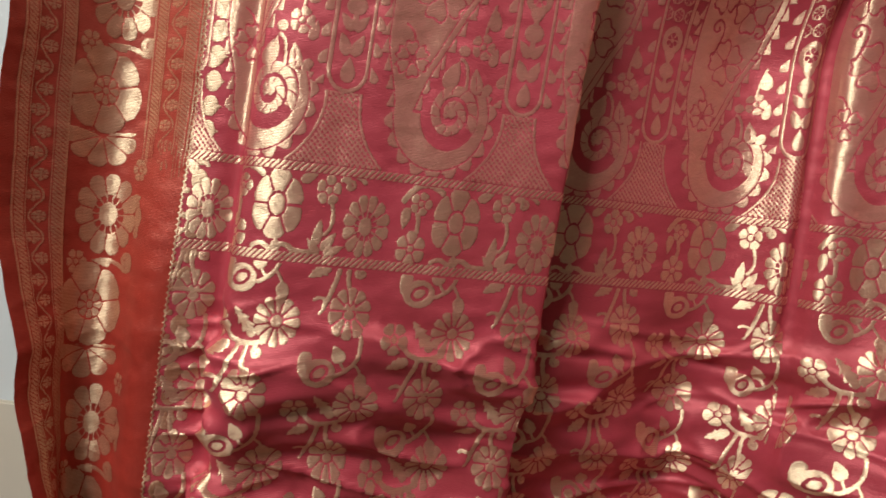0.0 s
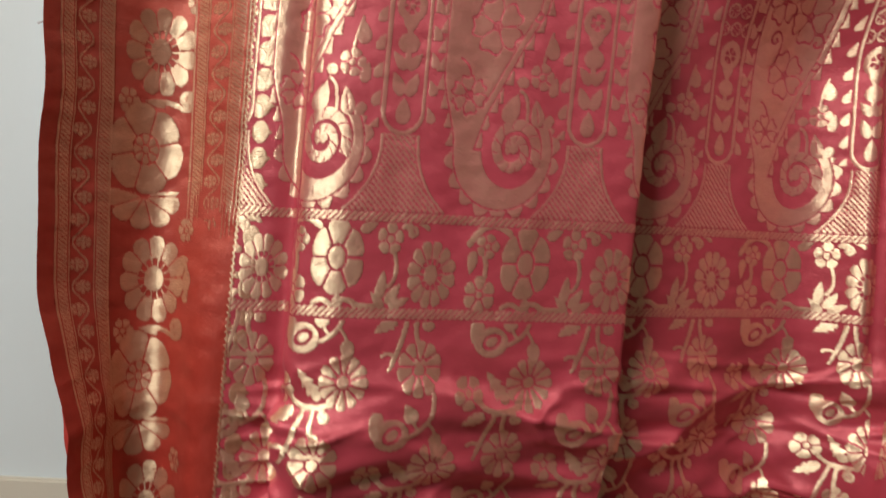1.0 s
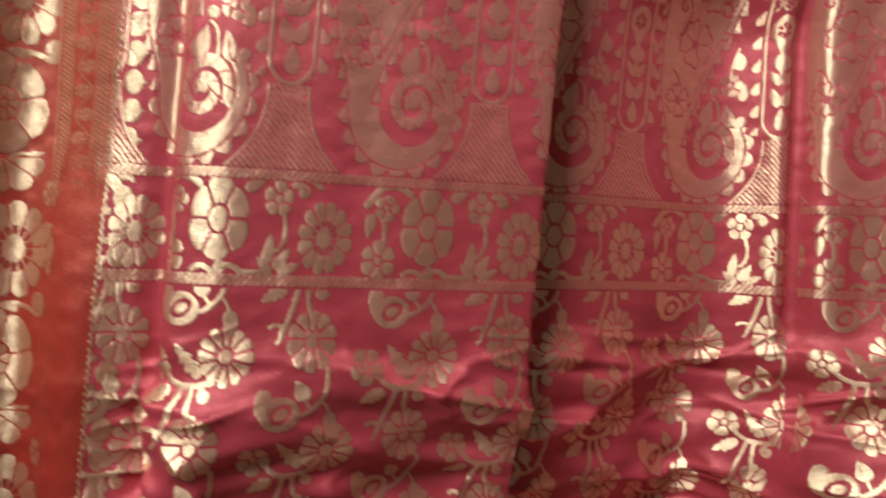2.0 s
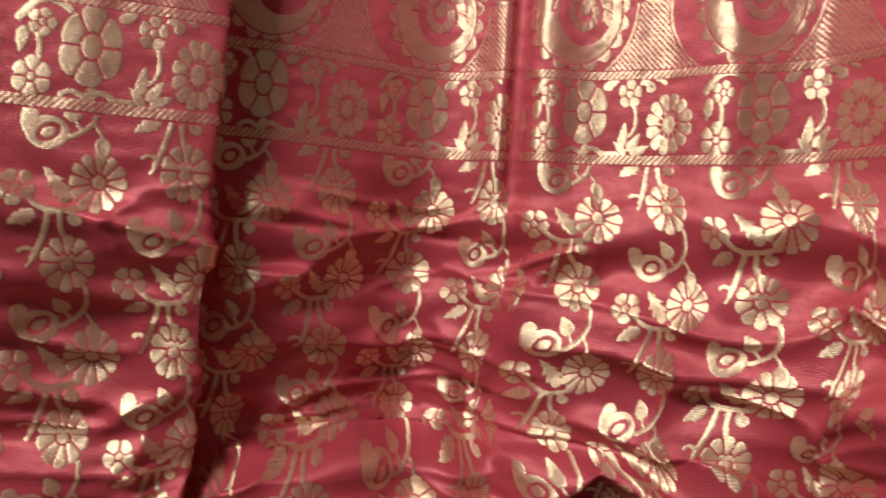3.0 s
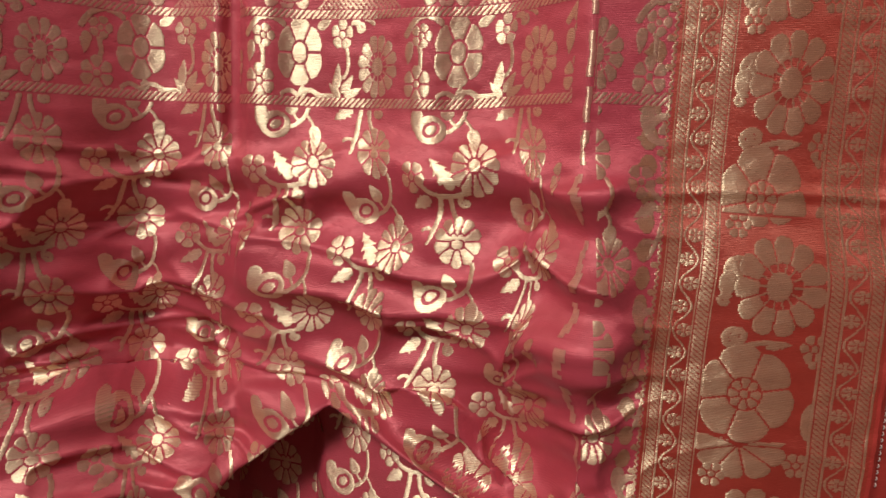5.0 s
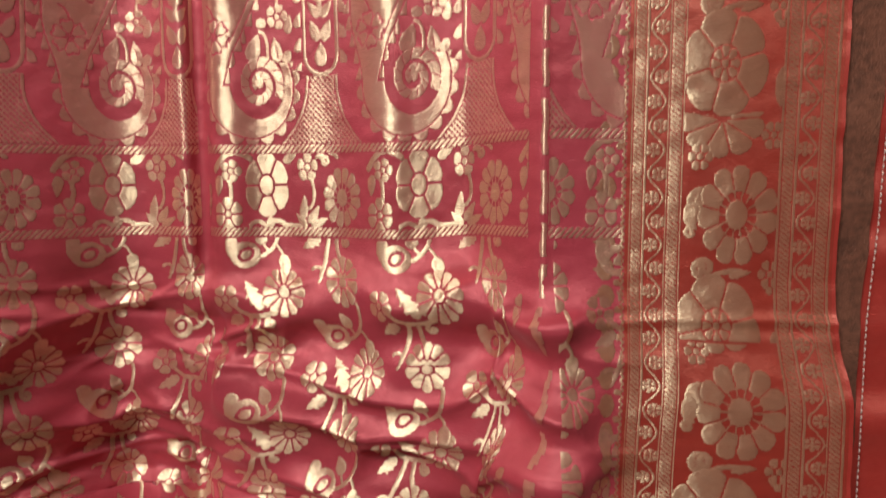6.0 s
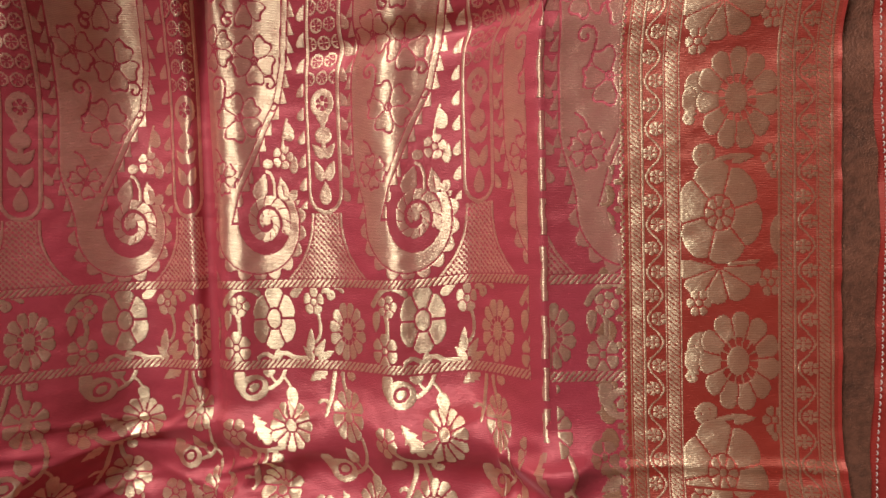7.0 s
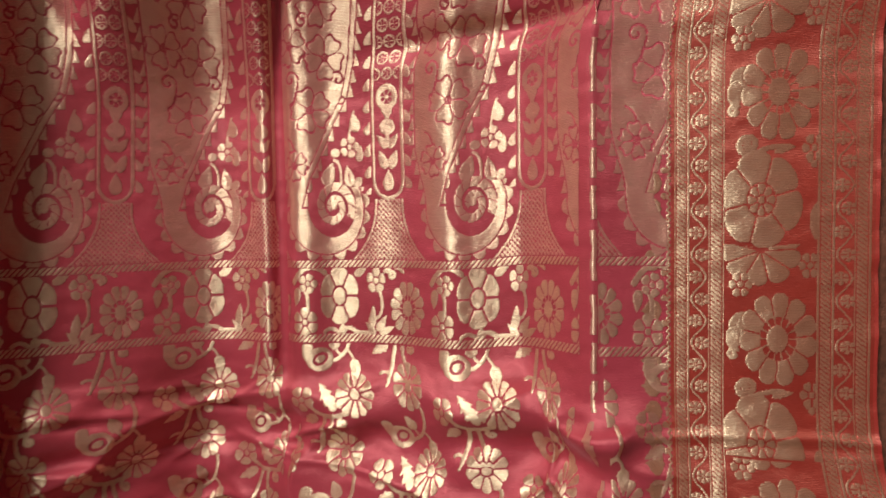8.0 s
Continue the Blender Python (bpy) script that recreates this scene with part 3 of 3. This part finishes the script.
def garland(x, y):
    """Rails, drops and wheels of a strip; y counts from the hatched line."""
    rails = (np.abs(np.abs(x) - 11.2) < 1.15) & (y > 59) | (np.abs(np.hypot(x / 11.2, (y - 60) / 12.5) - 1) < 0.10) & (y <= 60)
    hop = np.mod(y + np.where(x > 0, 8, 0), 15.5)
    fringe = (np.abs(x) > 13.2) & (np.abs(x) < 13.2 + 5.4 * np.sqrt(np.clip(1 - (hop - 5 + 0.5 * (np.abs(x) - 13)) ** 2 / 17.0, 0, 1))) & (y > 50)
    fill = leaf(x, y, 0, 60, 15, 8.5, 90, 0, 0) | leaf(x, y, -4.2, 75, 14, 7, 112, 0, 0) | leaf(x, y, 4.2, 75, 14, 7, 68, 0, 0)
    fill |= leaf(x, y, -4.4, 88, 12, 6, 128, 0, 0) | leaf(x, y, 4.4, 88, 12, 6, 52, 0, 0) | disc(x, y, 0, 98, 6.0, 5.6) | (np.abs(x) < 1.6 + 2.6 * smooth(104, 110, y)) & (y > 86) & (y < 113)
    wheel = disc(x, y, 0, 119, 8.4, 9.4) & ~(disc(x, y, 0, 119, 4.6, 5) & ~((np.abs(np.sin(np.arctan2(y - 119, x) * 3)) < 0.34) | disc(x, y, 0, 119, 1.5)))
    row = np.floor((y - 130) / 10.5)
    wx, wy = np.mod(x + 4.6 + 4.6 * np.mod(row, 2), 9.2) - 4.6, np.mod(y - 130, 10.5) - 5.25
    r = np.hypot(wx, wy)
    small = (r < 4.3) & ((r > 3.3) | (np.abs(np.sin(np.arctan2(wy, wx) * 3)) < 0.36)) & (y > 130) & (np.abs(x) < 9.6)
    return rails | fringe | fill | wheel | small


def tall_paisley(x, y):
    """A tall paisley: a curled foot, a slim neck that leans to one side and a broad flowered head above."""
    left = -36 - 9 * smooth(40, 85, y)
    right = np.interp(y, [40, 61, 82, 102, 122, 147, 200], [-25, -19, -9, 0, 11, 16, 18])
    neck = np.where(y > 40, np.minimum(x - left, right - x), -99)
    outer = (1 - np.hypot((x + 7) / 29.0, (y - 40) / 33.0)) * 30
    hollow = np.hypot((x + 2.0) / 18.0, (y - 42) / 22.5)
    cup = np.where((y <= 40) | ((x > 0) & (y < 56)), outer, -99)
    depth = np.maximum(neck, cup)
    th = np.arctan2((y - 40) / 1.14, x + 7)
    round_ = np.abs(np.sin(th * 9))
    along = 1 - np.mod(y + np.where(x > -12, 5, 0), 10.5) / 10.5
    leaves = np.where(cup > neck, 0.5 + 5.2 * round_, 0.4 + 5.2 * along)
    body = (depth > -leaves) & (y > 2) & ~((depth > -0.8) & (depth < 0.2))
    inside = (hollow < 1) & (y < 66) & (x > right)
    lines = (np.abs(depth - 4.2) < 0.42) & (y > 62) & (x > -20)
    for cx, cy, size, n in ((-30, 72, 10, 6), (-17, 112, 14.5, 5), (-6, 149, 14, 5), (-32, 156, 12, 5), (-12, 184, 14, 6), (-34, 196, 12, 5), (-8, 216, 13, 6), (-30, 236, 13, 6), (-6, 250, 12, 6)):
        rr, tt = np.hypot(x - cx, (y - cy) / 1.08), np.arctan2(y - cy, x - cx) + cx
        ph = tt * n / (2 * math.pi)
        off = np.abs(ph - np.round(ph))
        rim = size * (1 - 0.30 * (2 * off) ** 4 - 0.06 * np.cos(off * 12))
        lines |= (np.abs(rr - rim) < 0.75) | ((0.5 - off) * 2 * math.pi / n * rr < 0.5) & (rr < rim) | (np.abs(rr - 2.2) < 0.55)
    lines |= curl(x, y, -31, 134, 6, 0.8, 1.1, 0.0) | stroke(x, y, (-25, 132), (-26, 122), (-30, 116), 0.8) | curl(x, y, 4, 134, 5.5, 0.8, 0.9, 2.0, -1) | stroke(x, y, (-36, 92), (-31, 90), (-30, 84), 0.7) | curl(x, y, -22, 172, 5, 0.8, 1.1, 1.0) | curl(x, y, 7, 120, 4, 0.7, 0.7, 4.0)
    out = body & ~lines
    # in the curled foot: a winding row of leaflets about a small heart
    sx, sy = x + 1.0, (y - 42) / 1.22
    sr, st = np.hypot(sx, sy), np.mod(np.arctan2(sy, sx) + 0.5, 2 * math.pi)
    wound = np.zeros(x.shape, bool)
    for turn in range(2):
        t = (st + 2 * math.pi * turn) / (3.4 * math.pi)
        ring = 14.2 * (1 - 0.86 * t)
        wound |= (np.abs(sr - ring) < 2.9 * (1 - 0.25 * t)) & (np.abs(np.sin((st + turn) * (6.0 - 2.0 * turn) + sr * 0.22)) > 0.17) & (t < 1)
    wound |= disc(x, y, -1, 43, 2.6, 3.2)
    return np.where(inside, wound, out)


def sprig(x, y):
    """Loose leaves between the paisley's neck and the next garland."""
    out = leaf(x, y, -4, 66, 18, 10, 72, 0, 0) | leaf(x, y, 11, 64, 16, 8, 100, 0, 0.3) | flower(x - 12, y - 85, 7.5, 8, 5, 0.3, 0.5, 0.3)
    out |= leaf(x, y, 17, 102, 13, 8, 95, 0, 0) | disc(x, y, 1, 81, 3.6, 3.2) | disc(x, y, -3, 54, 2.6, 2.8) | leaf(x, y, 20, 80, 12, 6, 80, 0, 0)
    return out | stroke(x, y, (0, 76), (6, 74), (5, 58), 1.0) | stroke(x, y, (12, 92), (13, 102), (16, 110), 0.9) | leaf(x, y, 18, 58, 11, 6, 250, 0, 0)


def end_piece(zone, anchor):
    """anchor: the middle of one garland strip."""
    span = (LINE1 + 0.003, V1)
    for n in range(-5, 6):
        s = anchor + n * PERIOD
        if not zone[0] - 0.09 < s < zone[1] + 0.09:
            continue
        weave("woven_garland", s, LINE1 + 0.14, 0.0195, 0.142, lambda x, y: garland(x, y + 140), zone, span, end_zari)
        weave("woven_paisley", s + 0.059, LINE1 + 0.14, 0.050, 0.142, lambda x, y: tall_paisley(x - 8, y + 140), zone, span, end_zari)
        weave("woven_bell", s, LINE1 + 0.025, 0.036, 0.025, lambda x, y: bell(x, y + 25), zone, span, end_zari)
        weave("woven_sprig", s + 0.067, LINE1 + 0.085, 0.030, 0.040, lambda x, y: sprig(x, y + 85), zone, span, end_zari)


# where a big flower of the first row stands in each fold
ANCHORS = [EDGE1 + k for k in (0.0401, 0.0371, 0.3937, 0.5090, 0.6593)]
GARLANDS = [EDGE1 + k for k in (0.0593, 0.0568, 0.4340, 0.5400, 0.6893)]
for zone, anchor, strip in zip(ZONES, ANCHORS, GARLANDS):
    sprays(zone if zone != ZONES[4] else (zone[0] + 0.003, zone[1]), anchor)
    band(zone, anchor)
    end_piece(zone, strip)


# the dashed glint of the outer ridge, drawn as a thin broken line of gold
weave("ridge_glint", RIDGE + 0.0022, (V0 + V1) / 2, 0.003, (V1 - V0) / 2, lambda x, y: (np.abs(x + 0.5 * np.sin(y * 0.31)) < np.where(y > -12, 1.9, 0.9)) & (np.mod(y + 6 * np.sin(y * 0.05), 29) < 23), mat=end_zari)


# ---- the borders: bands of a fixed width, drawn outwards from their inner line ----
def hatch_band(x, y):
    k = np.abs(x)
    return ((k > 3.3) & (k < 4.3)) | ((k < 2.7) & (np.mod(y + x * 0.8, 2.7) < 2.0))


def two_lines(x, y):
    return (np.abs(np.abs(x) - 2.9) < 0.75) | (np.abs(x) < 1.1)


def chain(x, y):
    """A zigzag with a small wheel in each bay."""
    k = np.mod(y, 13.0) - 6.5
    wave = np.abs(x - 3.9 * np.sin(y * 2 * math.pi / 26.0)) < 0.62
    side = -np.sign(np.sin(y * 2 * math.pi / 26.0))
    r = np.hypot(x - side * 1.7, k)
    return wave | ((r < 3.9) & (r > 1.1) & (np.abs(np.sin(np.arctan2(k, x - side * 1.7) * 3)) > 0.33)) | (r < 0.8)


def spears(x, y):
    """Lying hearts with beads between them and a toothed line outside."""
    k = np.mod(y, 15.2) - 7.6
    heart = (np.hypot((x + 1.5) / 5.0, k / 6.4) < 1) | (np.abs(k) < 5.2 * np.clip((x + 9.2) / 7.5, 0, 1) ** 1.3) & (x < -1.5)
    bead = np.hypot(x - 5.0, np.mod(y + 7.6, 15.2) - 7.6) < 1.9
    return heart | bead | (np.abs(x - 7.6 - 0.7 * np.sin(y * 1.65)) < 0.8)


def fan(x, y):
    """A half blossom that opens downwards."""
    return flower(x, y, 22, 20, 9, 0.0, 0.42, 0.2, 0.3, False) & (y < 2 + 0.1 * np.abs(x)) & ~disc(x, y, 0, 4, 5)


def border(start, way, mid_mm, inner_mm, outer_mm, stretch, hidden, runs):
    """way +1: outwards is along u; then how far out the three inner bands, the asters and the three outer
    bands stand, how wide the inner bands are drawn, the height below which these run in behind
    the swell, and the runs of flowers: the height of one aster and the span of each run (a tuck swallows a little of the pattern)."""
    at = lambda mm: start + way * mm / 1000
    mid, half = (V0 + V1) / 2, (V1 - V0) / 2
    plain = ((-8, 9.5, lambda x, y: spears(x * way, y), "spear_band"), (outer_mm[0], 4.6, hatch_band, "hatched_band"),
             (outer_mm[1], 5.8, chain, "chain_band"), (outer_mm[2], 4.6, hatch_band, "hatched_band"))
    for mm, wide, shape, name in plain:
        weave(name, at(mm), mid, wide / 1000, half, shape, mat=border_zari)
    for mm, wide, shape, name in zip(inner_mm, (4.8, 5.8, 4.6), (hatch_band, chain, hatch_band), ("hatched_band", "chain_band", "hatched_band")):
        weave(name, at(mm), mid, wide * stretch / 1000, half, lambda x, y: shape(x / stretch, y) & (y / 1000 + mid > hidden + 0.045 * np.mod(np.sin(np.floor(x * 1.5) * 12.9 + mm) * 437.6, 1)), mat=border_zari)
    for n, (first, span) in itertools.product(range(-4, 5), runs):
        z = first + n * 0.1400
        c = at(mid_mm)
        weave("border_aster", c + way * 0.001, z, 0.024, 0.031, lambda x, y: aster(x, y, 20.5, 27), span=span, mat=border_zari)
        weave("border_flower", c - 0.0085, z - 0.0605, 0.025, 0.031, lambda x, y: flower(x, y, 21.5, 28, 6, 0.36, 0.5, 0.14, 0.3, False) & ~(disc(x, y, 0, 0, 7.8, 10) & ~flower(x, y, 7.2, 9.2, 8, 0.3, 0.42, 0.25)), span=span, mat=border_zari)
        weave("border_fan", c - 0.0085, z - 0.0895, 0.024, 0.022, fan, span=span, mat=border_zari)
        for du, dv, size, petals in ((0.019, -0.032, 6.5, 6), (-0.019, 0.031, 6.2, 6), (0.0175, -0.098, 6.2, 6)):
            weave("border_blossom", c + way * du, z + dv, 0.008, 0.009, lambda x, y: flower(x, y, size, size * 1.2, petals, 0.3, 0.4, 0.3), span=span, mat=border_zari)
        weave("border_leaf", c + way * 0.0215, z - 0.073, 0.006, 0.012, lambda x, y: disc(x, y, 0, 0, 4.6, 10.5), span=span, mat=border_zari)
        weave("border_leaf", c - way * 0.0225, z - 0.004, 0.006, 0.013, lambda x, y: disc(x, y, 0, 4, 4.2, 7) | curl(x, y, 0, -6, 3.4, 1.3, 1.0, 1.0), span=span, mat=border_zari)
        weave("border_curl", c - way * 0.018, z + 0.031 - 0.142 / 2 + 0.047, 0.011, 0.012, lambda x, y: curl(x, y, 0, 0, 6.5, 1.8, 1.5, 1.2), span=span, mat=border_zari)
        weave("border_stem", c, z - 0.033, 0.027, 0.016, lambda x, y: curl(x * way, y, -15, 4, 6.2, 1.7, 1.5, 5.2, -1) | stroke(x * way, y, (-13, -2), (-4, 4), (6, 2), 1.5) | leaf(x * way, y, 4, 1, 12, 4.5, 15, 0.3, 0.0) | leaf(x * way, y, 17, -3, 15, 5, 110, 0.3, 0.0), span=span, mat=border_zari)


border(BL0, -1, 62.0, (7.5, 22.0, 38.0), (94.0, 105.0, 114.5), 1.45, 1.295, [(1.4135, (0, 9))])
border(BR0, 1, 58.0, (7.0, 16.5, 26.0), (83.5, 93.0, 101.8), 1.0, 0.0, [(1.2735, (1.2050, 9)), (1.1678, (0, 1.2035))])

# ---- the layers behind, at both edges ----
def sheet(name, mat, x0, x1, z0, z1, depth, label, edge=None, edge_r=None, seed=1):
    s, t = np.meshgrid(np.linspace(0, 1, 40), np.linspace(z0, z1, 160), indexing="ij")
    left = x0 + (edge(t) if edge else 0 * t)
    right = x1 + (edge_r(t) if edge_r else 0 * t)
    x = left + (right - left) * s
    y = depth(x, t) + 0.0012 * noise2(x * 30, t * 70, seed)
    pts = np.stack([x, y, t], -1).reshape(-1, 3)
    ids = np.arange(s.size).reshape(s.shape)
    f = np.stack([ids[:-1, :-1], ids[1:, :-1], ids[1:, 1:], ids[:-1, 1:]], -1).reshape(-1, 4)
    ob = quads(name, pts - HOME, f, [mat], sari, pts[:, [0, 2]], label=label)
    return ob


sheet("inner_layer", selvage_silk, -0.292, -0.18, V0, 1.205, lambda x, z: 0.464 + 0 * x, "salmon inner layer of the sari",
      edge=lambda z: 0.022 * smooth(1.185, 1.06, z) + 0.06 * smooth(1.18, 1.205, z))
behind = lambda x, z: 0.2585 - 0.45 * (x - 0.584) + 0.005 + 0 * z
sheet("reverse_border", bronze, 0.574, 0.5955, V0, V1, behind, "frayed bronze reverse of the zari border",
      edge=lambda z: 0.0014 * noise2(z * 300, z * 0, 61) + 0.002 * noise2(z * 30, z * 0, 62), edge_r=lambda z: 0.003 * noise2(z * 14, z * 0, 63))
sheet("back_layer", selvage_silk, 0.584, 0.70, V0, V1, lambda x, z: behind(x, z) + 0.004 + 0.003 * noise2(x * 3, z * 55, 65), "scarlet silk layer lying behind the border",
      edge_r=lambda z: -0.085 * bump(z, 1.215, 0.02) - 0.06 * bump(z, 1.50, 0.016))

# ---- stitches and loose threads ----
def thread(name, points, radius, mat, label=""):
    """A fine round thread through the points."""
    pts = glide(points, 6)
    away = np.gradient(pts, axis=0)
    away /= np.linalg.norm(away, axis=1, keepdims=True)
    side = np.cross(away, [0.3, 0.9, 0.31])
    side /= np.linalg.norm(side, axis=1, keepdims=True)
    third = np.cross(away, side)
    ring = [pts + radius * (math.cos(k * math.pi / 3) * side + math.sin(k * math.pi / 3) * third) for k in range(6)]
    verts = np.stack(ring, 1).reshape(-1, 3)
    n = len(pts)
    f = np.array([[i * 6 + k, i * 6 + (k + 1) % 6, (i + 1) * 6 + (k + 1) % 6, (i + 1) * 6 + k] for i in range(n - 1) for k in range(6)])
    return quads(name, verts - HOME, f, [mat], sari, label=label)


rng = random.Random(4)
for z, length in ((1.446, 0.010), (1.418, 0.012), (1.428, 0.007), (1.335, 0.006)):
    x = -0.263 + 0.002
    thread("loose_thread", [(x, 0.398, z), (x - 0.4 * length, 0.395, z + 0.3 * length * rng.uniform(-1, 1)), (x - length, 0.397, z + length * rng.uniform(-0.2, 0.5))], 0.00022, selvage_silk, "loose red thread at the selvage")
first = None
for k in range(130):
    z = 1.06 + k * 0.0038
    x = 0.5975 + 0.003 * float(noise2(np.array([z * 14]), np.array([0.0]), 63)[0])
    if first is None:
        first = thread("stitch", [(x, behind(x, z) - 0.0012, z), (x, behind(x, z) - 0.0018, z + 0.0011), (x, behind(x, z) - 0.0012, z + 0.0022)], 0.0004, cotton)
        base_x, base_z = x, z
    else:
        again = new("stitch", first.data)
        again.parent = sari
        again.location = (x - base_x, behind(x, z) - behind(base_x, base_z), z - base_z)
strands = []
for k in range(170):
    z, reach = rng.uniform(1.0, 1.56), rng.uniform(0.0015, 0.0045)
    x = 0.5755
    strands.append(((x, behind(x, z) - 0.002, z), (x - 0.6 * reach, behind(x, z) - 0.003, z + rng.uniform(-0.001, 0.001)), (x - reach, behind(x, z) - 0.002, z + rng.uniform(-0.004, 0.002))))
made = [thread("fringe", list(p), 0.00016, bronze) for p in strands]
fringe_mesh = bmesh.new()
for ob in made:
    fringe_mesh.from_mesh(ob.data)
    bpy.data.objects.remove(ob)
fringe_data = bpy.data.meshes.new("frayed_fringe")
fringe_mesh.to_mesh(fringe_data)
fringe_mesh.free()
fringe_data.materials.append(bronze)
fringe = tagged(new("frayed_fringe", fringe_data), "frayed bronze threads along the cut edge", kind="stuff")
fringe.parent = sari

# ---- an unseen chest added as support, its brown lightened for the gold's reflections ----
chest = tagged(new("wooden_chest"), "unseen brown wooden chest added under the sari", "chest")
chest.location = (0.2, 0.3, 0)
box("body", (-0.75, -0.12, 0), (0.75, 0.255, 0.87), brown_wood, chest, 0.004)
box("top", (-0.77, -0.14, 0.87), (0.77, 0.258, 0.90), brown_wood, chest, 0.006)
# dark panel added behind the notches of back_layer, so that they come out dark
panel = tagged(new("cupboard"), "dark olive panel added behind the gaps beside the sari", "cupboard")
panel.location = (0.8, 0.42, 0.9)
box("gap_panel", (-0.17, 0.0, 0), (0.17, 0.13, 1.0), gap_dark, panel, 0.004)
